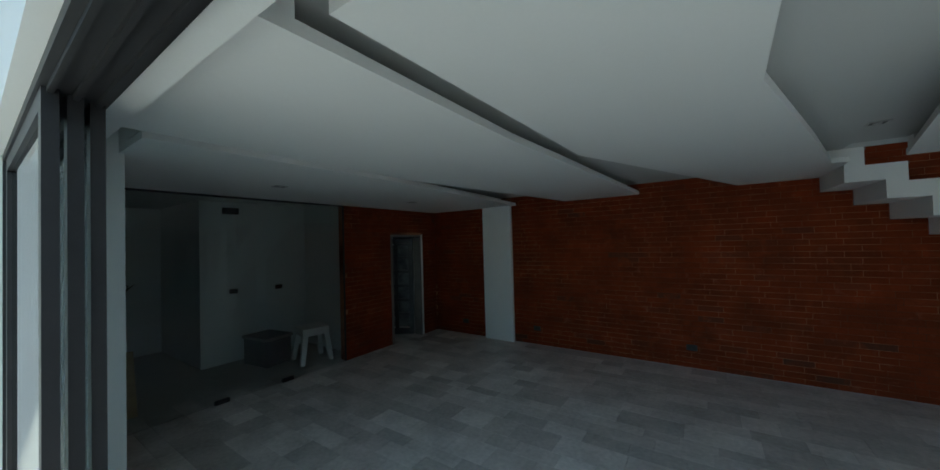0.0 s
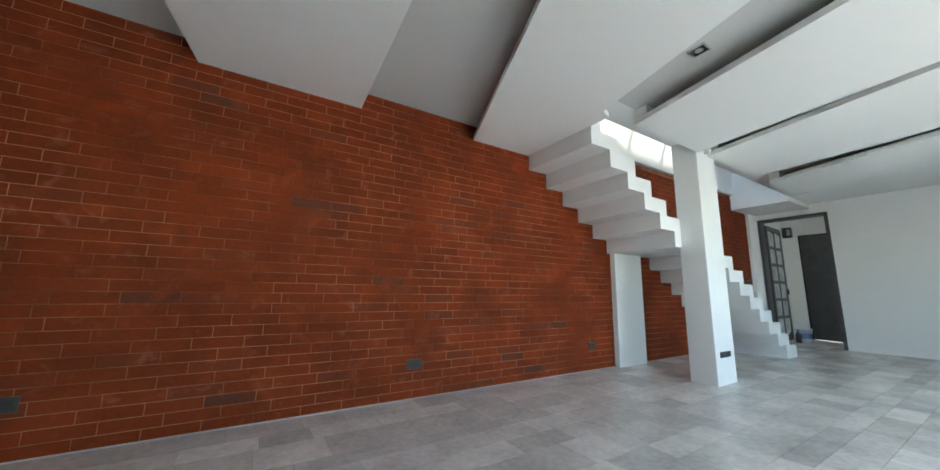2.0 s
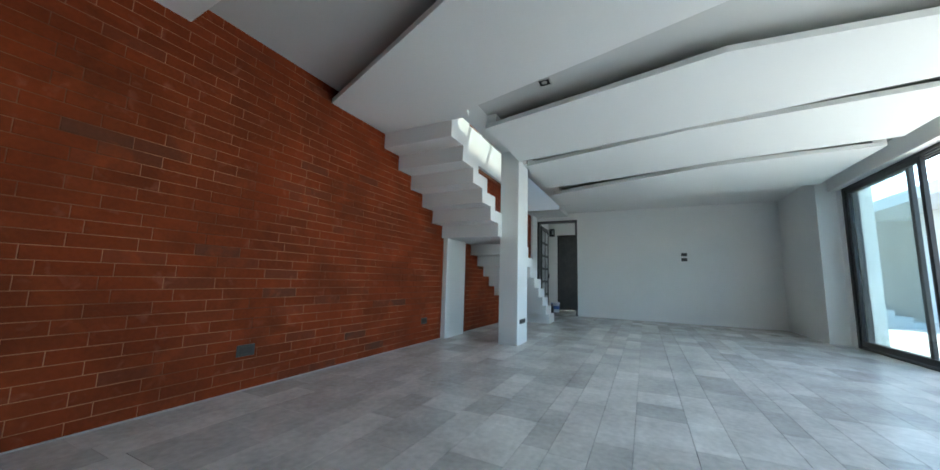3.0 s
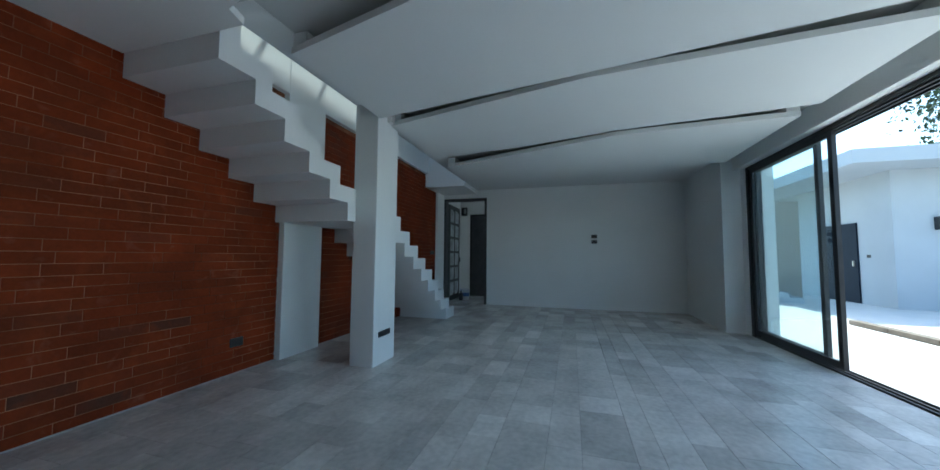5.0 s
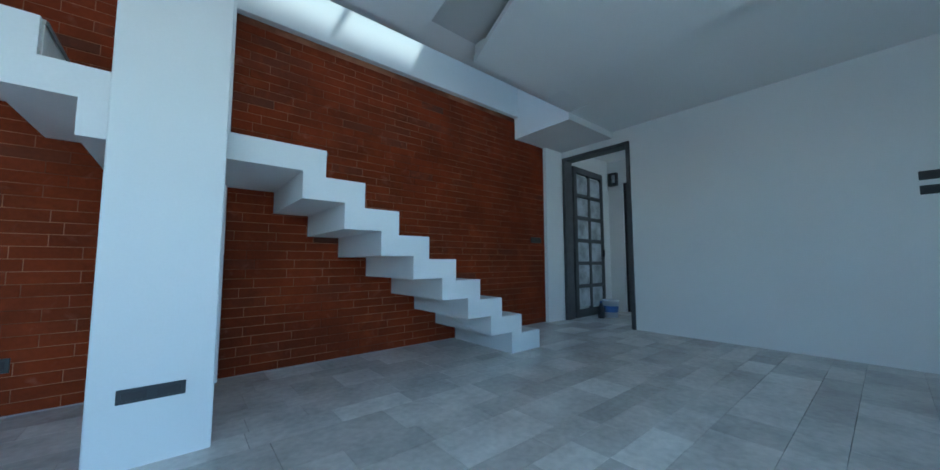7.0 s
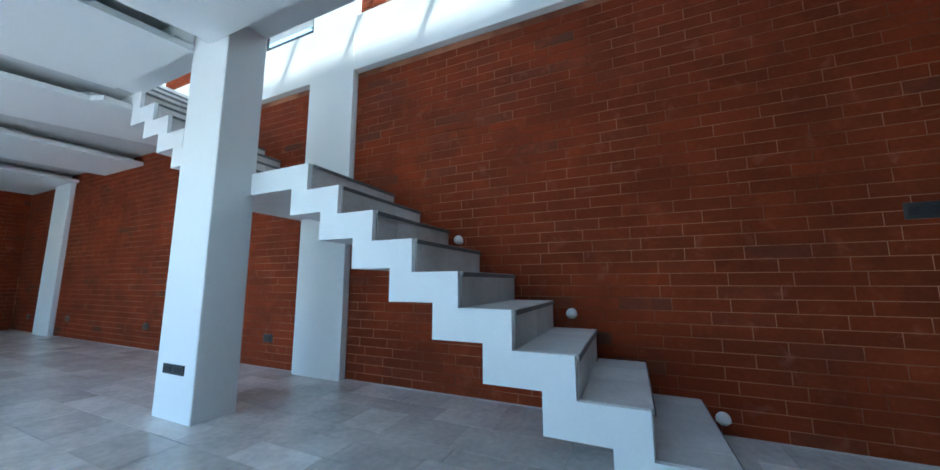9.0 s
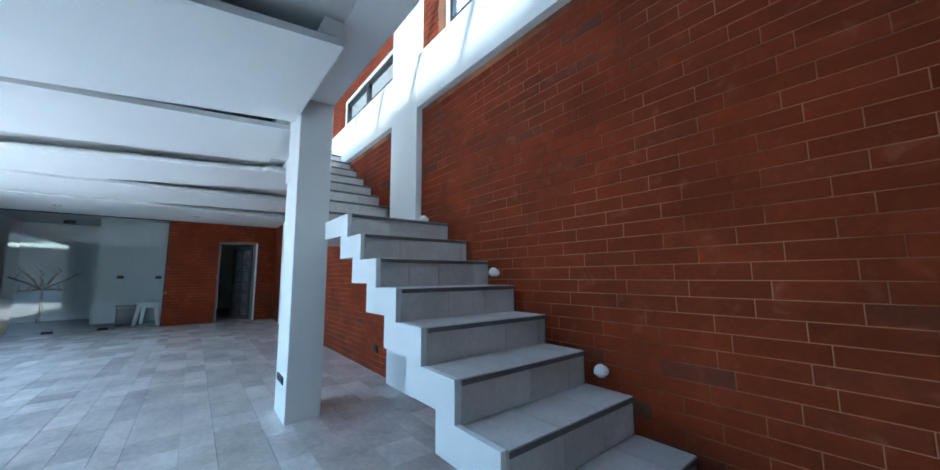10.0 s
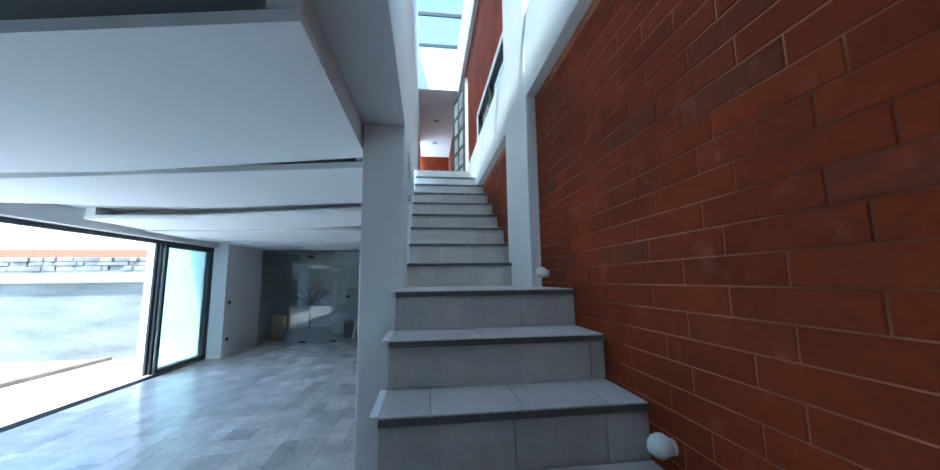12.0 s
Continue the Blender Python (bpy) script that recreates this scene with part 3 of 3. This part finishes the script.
# thin pale sealant along the foot of the brick and rough plaster at a pilaster's edge
setting("sealant", boxes((WEST, -3.036, NORTH - 0.012, NORTH - 0.004, 0.0005, 0.007), (-2.407, 3.326, NORTH - 0.012, NORTH - 0.004, 0.0005, 0.007), (3.933, 7.934, NORTH - 0.012, NORTH - 0.004, 0.0005, 0.007)), GROUT, "thin grey sealant line along the brick foot", "sealant")
bm = bmesh.new()
rs = random.Random(12)
zz = 0.05
while zz < 1.1:
    hh = rs.uniform(0.01, 0.06)
    box(bm, 3.327 - rs.uniform(0.003, 0.010), 3.330, NORTH - 0.0075, NORTH + 0.002, zz, zz + hh, 0.0025)
    zz += hh + rs.uniform(0.0, 0.16)
setting("plaster_smear", bm, WHITE, "rough white plaster dabs along the pilaster edge", "plaster")


# ---- loose things ----
def stool(x, y, turn, k):
    s = thing("plastic_stool", "white plastic stool standing behind the glass", "stool", pose(x, y, -0.004, 0, 0, turn))
    part("seat", boxes((-0.17 * k, 0.17 * k, -0.17 * k, 0.17 * k, 0.425 * k, 0.45 * k), bevel=0.012), PLASTIC, s)
    part("apron", boxes((-0.165 * k, 0.165 * k, -0.165 * k, -0.152 * k, 0.35 * k, 0.424 * k), (-0.165 * k, 0.165 * k, 0.152 * k, 0.165 * k, 0.35 * k, 0.424 * k),
                        (-0.165 * k, -0.152 * k, -0.151 * k, 0.151 * k, 0.35 * k, 0.424 * k), (0.152 * k, 0.165 * k, -0.151 * k, 0.151 * k, 0.35 * k, 0.424 * k)), PLASTIC, s)
    for i in (-1, 1):
        for j in (-1, 1):
            bm = bmesh.new()
            box(bm, -0.036 * k, 0.036 * k, -0.036 * k, 0.036 * k, 0.0, 0.40 * k, 0.010)
            for v in bm.verts:
                f = 1 - v.co.z / (0.40 * k)
                v.co.x = v.co.x * (0.75 + 0.25 * (1 - f)) + i * k * (0.128 + 0.055 * f)
                v.co.y = v.co.y * (0.75 + 0.25 * (1 - f)) + j * k * (0.128 + 0.055 * f)
            part("leg", bm, PLASTIC, s)


stool(WEST - 0.60, 1.39, -12, 1.27)
bx = thing("storage_box", "dark grey storage box with a paler lid behind the stool", "box", pose(WEST - 1.15, 0.93, -0.006, 0, 0, 8))
part("body", boxes((-0.30, 0.30, -0.22, 0.22, 0.0, 0.42), bevel=0.012), DOORRAIL, bx)
part("lid", boxes((-0.32, 0.32, -0.24, 0.24, 0.421, 0.47), bevel=0.010), DOORGREY, bx, "paler grey lid")


def dry_shrub():
    d = thing("dry_shrub", "bare dry shrub with crossed twigs standing behind glass", "shrub", pose(WEST - 3.2, -1.0, 0.0))
    rnd = random.Random(3)
    part("trunk", tube(bmesh.new(), [(0, 0, -0.008), (0.03, 0.03, 0.3), (-0.02, 0.0, 0.62), (0, 0, 0.95)], [0.045, 0.036, 0.032, 0.028]), WOOD, d)
    for angle, length in ((32, 0.85), (58, 0.62), (97, 0.55), (128, 0.70), (152, 0.88), (188, 0.45), (-8, 0.42)):
        bm = bmesh.new()
        c, q = math.cos(radians(angle)), math.sin(radians(angle))
        pts = [(rnd.uniform(-.03, .03) * k, c * length * k / 5 + rnd.uniform(-.015, .015), 0.88 + q * length * k / 5 + rnd.uniform(-.01, .02)) for k in range(6)]
        tube(bm, pts, [0.032, 0.029, 0.025, 0.020, 0.014, 0.007])
        for k in (3, 4):
            a = Vector(pts[k])
            tube(bm, [a, a + Vector((0.03, rnd.uniform(-.08, .08), 0.08)), a + Vector((0.05, rnd.uniform(-.14, .14), 0.18))], [0.012, 0.009, 0.004], 6)
        part("branch", bm, WOOD, d)


dry_shrub()
b = thing("leaning_board", "plywood board leaning behind the glass", "board", pose(WEST - 0.50, -1.05, 0.0, -14, 0, 90))
part("sheet", boxes((-0.22, 0.22, -0.01, 0.01, 0.0, 0.75)), BOARD, b)

pl = thing("paint_bucket", "white paint bucket with a blue label in the corridor", "bucket", pose(9.15, 3.62, -0.006))
part("body", lathe(bmesh.new(), [(0.105, 0.0), (0.125, 0.26), (0.132, 0.26), (0.132, 0.285), (0.12, 0.285), (0.10, 0.02)], 24), BUCKET, pl, "", True)
part("label_band", lathe(bmesh.new(), [(0.1135, 0.09), (0.1215, 0.19)], 24), BLUE, pl, "blue printed band")
bt = thing("bottle", "dark plastic bottle beside the bucket", "bottle", pose(8.92, 3.66, -0.006))
part("body", lathe(bmesh.new(), [(0.05, 0.0), (0.052, 0.16), (0.02, 0.22), (0.018, 0.25)], 18), BLACK, bt, "", True)
part("cap", lathe(bmesh.new(), [(0.021, 0.25), (0.021, 0.275)], 14), BLUE, bt)
wb = thing("wall_box", "small black box lamp on the corridor wall", "wall lamp", pose(9.898, 3.875, 2.44, 0, 0, -90))
part("body", boxes((-0.08, 0.08, -0.09, 0.004, -0.12, 0.12), bevel=0.006), BLACK, wb)
part("glass_front", boxes((0.0, 0.06, -0.095, -0.09, -0.07, 0.07)), DOORWOOD, wb)


# ---- courtyard ----
kb = thing("kerb", "low brown stone kerb across the bright patio", "kerb", kind="structure")
for k in range(14):
    part("kerb_stone", boxes((-3.1 + 0.81 * k, -3.1 + 0.81 * k + 0.80, -4.06, -3.90, -0.031, 0.05), bevel=0.008), COPING, kb)


def neighbour():
    h = thing("courtyard_house", "white courtyard house with a flat overhanging roof", "house")
    for r in ((11.0, 16.5, -6.75, -6.5, -0.05, 3.3), (11.0, 11.25, -7.85, -6.75, -0.05, 3.3), (11.0, 11.25, -12.6, -7.85, 2.48, 2.82), (11.0, 11.25, -13.0, -12.6, -0.05, 3.3),
              (11.0, 11.25, -12.6, -7.85, 3.22, 3.3), (11.25, 11.45, -12.6, -7.85, -0.05, 0.02), (16.3, 16.5, -13.0, -6.75, -0.05, 3.3), (11.25, 16.3, -13.2, -13.0, -0.05, 3.3)):
        part("wall", boxes(r), STUCCO, h)
    part("roof", boxes((10.0, 17.2, -13.8, -5.2, 3.3, 3.62)), STUCCO, h)
    d = part("door", boxes((12.07, 13.42, -6.499, -6.46, -0.03, 2.12)), NIGHT, h, "dark closed door")
    part("handle", boxes((12.16, 12.20, -6.4599, -6.42, 0.95, 1.1)), STEEL, d)
    for a, b, z0, z1 in ((-10.2, -7.85, 0.02, 2.48), (-12.6, -10.2, 0.02, 2.48), (-12.6, -7.85, 2.82, 3.22)):
        w = part("window", boxes((11.05, 11.13, a, a + 0.06, z0, z1), (11.05, 11.13, b - 0.06, b, z0, z1), (11.05, 11.13, a + 0.06, b - 0.06, z0, z0 + 0.06), (11.05, 11.13, a + 0.06, b - 0.06, z1 - 0.06, z1)), DARK, h, "dark aluminium window frame")
        part("pane", boxes((11.085, 11.095, a + 0.05, b - 0.05, z0 + 0.05, z1 - 0.05)), TINTED, w)
    l = thing("outdoor_lamp", "small black box lamp on the white house wall", "wall lamp", pose(10.995, -7.33, 1.99))
    part("body", boxes((-0.12, 0.006, -0.09, 0.09, -0.15, 0.15), bevel=0.006), BLACK, l)
    part("glass_front", boxes((-0.125, -0.12, -0.06, 0.06, -0.10, 0.08)), LAMPWHITE, l)
    s = plate("outdoor_switch", "small dark switch plate beside the courtyard door", "switch", pose(11.75, -6.50, 1.22, 0, 0, 180), 0.12, 0.08, "")


neighbour()
setting("taupe_wall", boxes((12.0, 12.25, -5.2, -2.05, -0.05, 2.75)), TAUPE, "taupe rendered wall across the courtyard", "wall")
tw = thing("white_step_block", "stepped white masonry block against the taupe wall", "steps")
part("block", boxes((11.4, 11.98, -4.93, -2.1, -0.035, 0.12), (11.4, 11.98, -4.62, -2.1, 0.121, 0.25), (11.4, 11.98, -4.32, -2.1, 0.251, 0.40), (11.4, 11.98, -4.02, -2.1, 0.401, 0.56), bevel=0.01), STUCCO, tw)


def boundary():
    w = thing("boundary_wall", "rough pale concrete retaining wall with a projecting ledge", "wall", kind="structure")
    part("wall", boxes((-3.6, -3.22, -16.0, -3.17, -0.1, 1.74)), BLOCK, w)
    part("ledge", boxes((-3.7, -3.08, -16.0, -3.17, 1.74, 1.96), bevel=0.01), LEDGE, w)
    part("band", boxes((-3.6, -3.28, -16.0, -3.17, 1.96, 2.02)), BLOCK, w)
    rnd = random.Random(8)
    z = 2.021
    for course in range(3):
        y, rise = -3.2, (0.125, 0.10, 0.11)[course]
        while y > -13.5:
            d = rnd.uniform(0.12, 0.40)
            part("stone", boxes((-3.57, -3.28 + rnd.uniform(-0.05, 0.04), y - d, y - rnd.uniform(0.004, 0.018), z, z + rise - rnd.uniform(0.003, 0.014)), bevel=0.012), STONE, w)
            y -= d
        z += rise
    part("back_wall", boxes((-3.3, 16.5, -16.2, -16.0, -0.1, 2.0)), BLOCK, w)


boundary()


def far_house():
    h = thing("neighbour_house", "house with an orange clay tile roof behind the wall", "house")
    part("wall", boxes((-13, -6.5, -16, -5.0, -0.35, 2.3)), STUCCO, h)
    bm = bmesh.new()
    prism(bm, [(-13.6, 2.3), (-5.9, 2.3), (-9.75, 3.05)], -16.6, -4.4, flip="y")
    part("roof", bm, ROOF, h)
    for k in range(14):
        part("roof_course", boxes((-3.85 * (k + 1) / 14 - 5.9, -3.85 * k / 14 - 5.9, -16.65, -4.35, 2.3 + 0.75 * k / 14 + 0.04, 2.3 + 0.75 * k / 14 + 0.09)), ROOF, h)


far_house()


def tap():
    t = thing("garden_tap", "small garden tap on the white outside wall", "tap", pose(-2.745, -2.5, 0.85))
    part("pipe", tube(bmesh.new(), [(0, 0, 0), (0.07, 0, 0), (0.12, 0, -0.02), (0.13, 0, -0.06)], [0.012] * 4), STEEL, t)
    part("handle", boxes((0.045, 0.055, -0.04, 0.04, 0.015, 0.03)), STEEL, t)


tap()


def tree(x, y, height, seed):
    t = thing("tree", "leafy green tree beyond the courtyard house", "tree", pose(x, y, -0.36), "trees beyond the courtyard")
    rnd = random.Random(seed)
    bm = bmesh.new()
    tube(bm, [(0, 0, 0), (0.1, 0.05, height * 0.3), (0.0, 0.2, height * 0.6), (0.1, 0.1, height * 0.85)], [0.22, 0.17, 0.11, 0.04])
    tips = []
    for k in range(9):
        a, z = rnd.uniform(0, 6.28), height * rnd.uniform(0.4, 0.75)
        r = height * rnd.uniform(0.2, 0.36)
        tip = (r * math.cos(a), r * math.sin(a), z + height * rnd.uniform(0.08, 0.25))
        tube(bm, [(0.05, 0.1, z), (tip[0] * 0.5, tip[1] * 0.5, z + (tip[2] - z) * 0.6), tip], [0.07, 0.05, 0.02], 6)
        tips.append(tip)
    part("trunk", bm, BARK, t)
    verts, faces = [], []
    for tip in tips + [(0, 0, height * 0.9)]:
        for k in range(700):
            d = Vector((rnd.gauss(0, 1), rnd.gauss(0, 1), rnd.gauss(0, 0.7))) * height * 0.085
            p = Vector(tip) + d
            q = Euler((rnd.uniform(0, 6.3), rnd.uniform(0, 6.3), rnd.uniform(0, 6.3))).to_quaternion()
            s = rnd.uniform(0.09, 0.20)
            i = len(verts)
            verts += [p + q @ Vector(v) for v in ((-s, 0, 0), (0, -s * 0.45, 0.01), (s, 0, 0), (0, s * 0.45, 0.01))]
            faces.append((i, i + 1, i + 2, i + 3))
    me = bpy.data.meshes.new("crown")
    me.from_pydata(verts, [], faces)
    me.materials.append(LEAF)
    cr = new("crown", me)
    cr.parent = t


for tx, ty, th, sd in ((20, -20, 11.5, 1), (15, -22, 11.0, 3)):
    tree(tx, ty, th, sd)
for tx, ty, th, sd in ((2.0, 9.5, 7.0, 5), (5.5, 10.0, 6.5, 6), (-1.0, 10.5, 7.0, 7)):
    tree(tx, ty, th, sd)


# ---- pieces of walls and floor ----
def laid(name, parent, cells, near, material, make):
    """Pieces of a surface: near ones are objects that share meshes by size, the rest one joined mesh."""
    meshes, rest = {}, bmesh.new()
    count = 0
    far = []
    for c in cells:
        if near(c) and count < 300:
            count += 1
            key = (round(c[2], 3), round(c[3], 3))
            if key not in meshes:
                bm = bmesh.new()
                make(bm, 0, 0, c[2], c[3])
                me = bpy.data.meshes.new(name)
                bm.to_mesh(me)
                bm.free()
                me.materials.append(material)
                meshes[key] = me
            ob = new(name, meshes[key])
            ob.parent = parent
            yield ob, c
        else:
            far.append(c)
    for c in far:
        make(rest, c[0], c[1], c[2], c[3])
    yield rest, None


def chamfered(bm, a0, a1, b0, b1, depth, put, c=0.003):
    """A slab with chamfered front edges; put(a, b, d) gives the place, d out of the surface."""
    o = [put(a, b, 0.0) for a, b in ((a0, b0), (a1, b0), (a1, b1), (a0, b1))]
    m = [put(a, b, depth - c) for a, b in ((a0, b0), (a1, b0), (a1, b1), (a0, b1))]
    f = [put(a, b, depth) for a, b in ((a0 + c, b0 + c), (a1 - c, b0 + c), (a1 - c, b1 - c), (a0 + c, b1 - c))]
    vo, vm, vf = ([bm.verts.new(p) for p in s] for s in (o, m, f))
    fs = [bm.faces.new(vf)]
    for i in range(4):
        j = (i + 1) % 4
        fs += [bm.faces.new((vo[i], vo[j], vm[j], vm[i])), bm.faces.new((vm[i], vm[j], vf[j], vf[i]))]
    return bm


BL, BH, J = 0.30, 0.0767, 0.0042


def bond(a0, a1, b0, b1, holes, seed):
    """Courses of bricks cut round holes: rows of (a, b, length, height)."""
    rnd, out, row, b = random.Random(seed), [], 0, b0
    while b < b1 - 0.02:
        h = min(BH, b1 - b) - J
        a = a0 - (row % 2) * BL * 0.5 + rnd.choice((-0.05, 0.0, 0.0, 0.04))
        while a < a1:
            s, e = max(a, a0), min(a + BL, a1)
            spans = [(s, e)]
            for h0, h1, k0, k1 in holes:
                if b + h > k0 + 0.01 and b < k1 - 0.01:
                    spans = [q for s2, e2 in spans for q in ((s2, min(e2, h0)), (max(s2, h1), e2)) if q[1] - q[0] > 0.02]
            out += [(s2, b, round(e2 - s2 - J, 3), round(h, 4)) for s2, e2 in spans if e2 - s2 > 0.03]
            a += BL
        b += BH
        row += 1
    return out


def brick_wall(parent, cells, near, put, at):
    def make(bm, a, b, w, h):
        chamfered(bm, a, a + w, b, b + h, 0.011, put)
    for ob, c in laid("brick", parent, cells, near, BRICK, make):
        if c:
            ob.matrix_world = at(c)
        else:
            r = part("brickwork", ob, BRICK, parent)
            r["kind"] = "stuff"


# a is along the wall, b up; the bricks stand 3 mm proud of the mortar
put_n = lambda a, b, d: (a, NORTH + 0.007 - d, b)
holes_n = [(-3.035, -2.408, -1, 9), (3.327, 3.932, -1, 9), (0.22, 7.95, 2.97, 3.58), (1.55, 3.33, 3.5, 4.03), (4.25, 7.2, 3.5, 4.46), (-1.0, 8.0, 5.75, 9)]
cells = [c for c in bond(WEST, 7.935, 0.0, TOP - 0.3, holes_n, 1) if c[1] < 2.95 or c[0] > -5]
brick_wall(north, cells, lambda c: 4.6 < c[0] < 7.4 and 0.9 < c[1] < 2.75, put_n, lambda c: pose(c[0], 0, c[1]))
put_w = lambda a, b, d: (WEST - 0.007 + d, a, b)
cells = bond(1.645, NORTH - 0.004, 0.0, SOFFIT, [(2.67, 3.553, -1, 2.11)], 2)
brick_wall(west, cells, lambda c: 0.7 < c[1] < 2.0, put_w, lambda c: pose(0, c[0], c[1]))


def floor_tiles():
    rnd = random.Random(4)
    put = lambda a, b, d: (a, b, -0.010 + d)
    solid = [(3.40, 3.837, 2.822, 3.10)]
    cells, y, row = [], -1.67, 0
    while y < NORTH:
        w = (0.30, 0.20, 0.20, 0.15, 0.30, 0.20)[row % 6]
        x = WEST - rnd.uniform(0, 0.6)
        while x < 12.0:
            ln = rnd.choice((0.60, 0.30, 0.40, 0.45))
            cells.append((x, y, ln - 0.002, min(w, NORTH - y) - 0.002))
            x += ln
        y += w
        row += 1

    def make(bm, a, b, w, h):
        chamfered(bm, a, a + w, b, b + h, 0.010, put, 0.0008)
    for ob, c in laid("floor_tile", floor, cells, lambda c: -1.6 < c[0] < 7.2 and 0.2 < c[1] < 3.0, TILE, make):
        if c:
            ob.matrix_world = pose(c[0], c[1], 0)
        else:
            r = part("tilework", ob, TILE, floor)
            r["kind"] = "stuff"


floor_tiles()
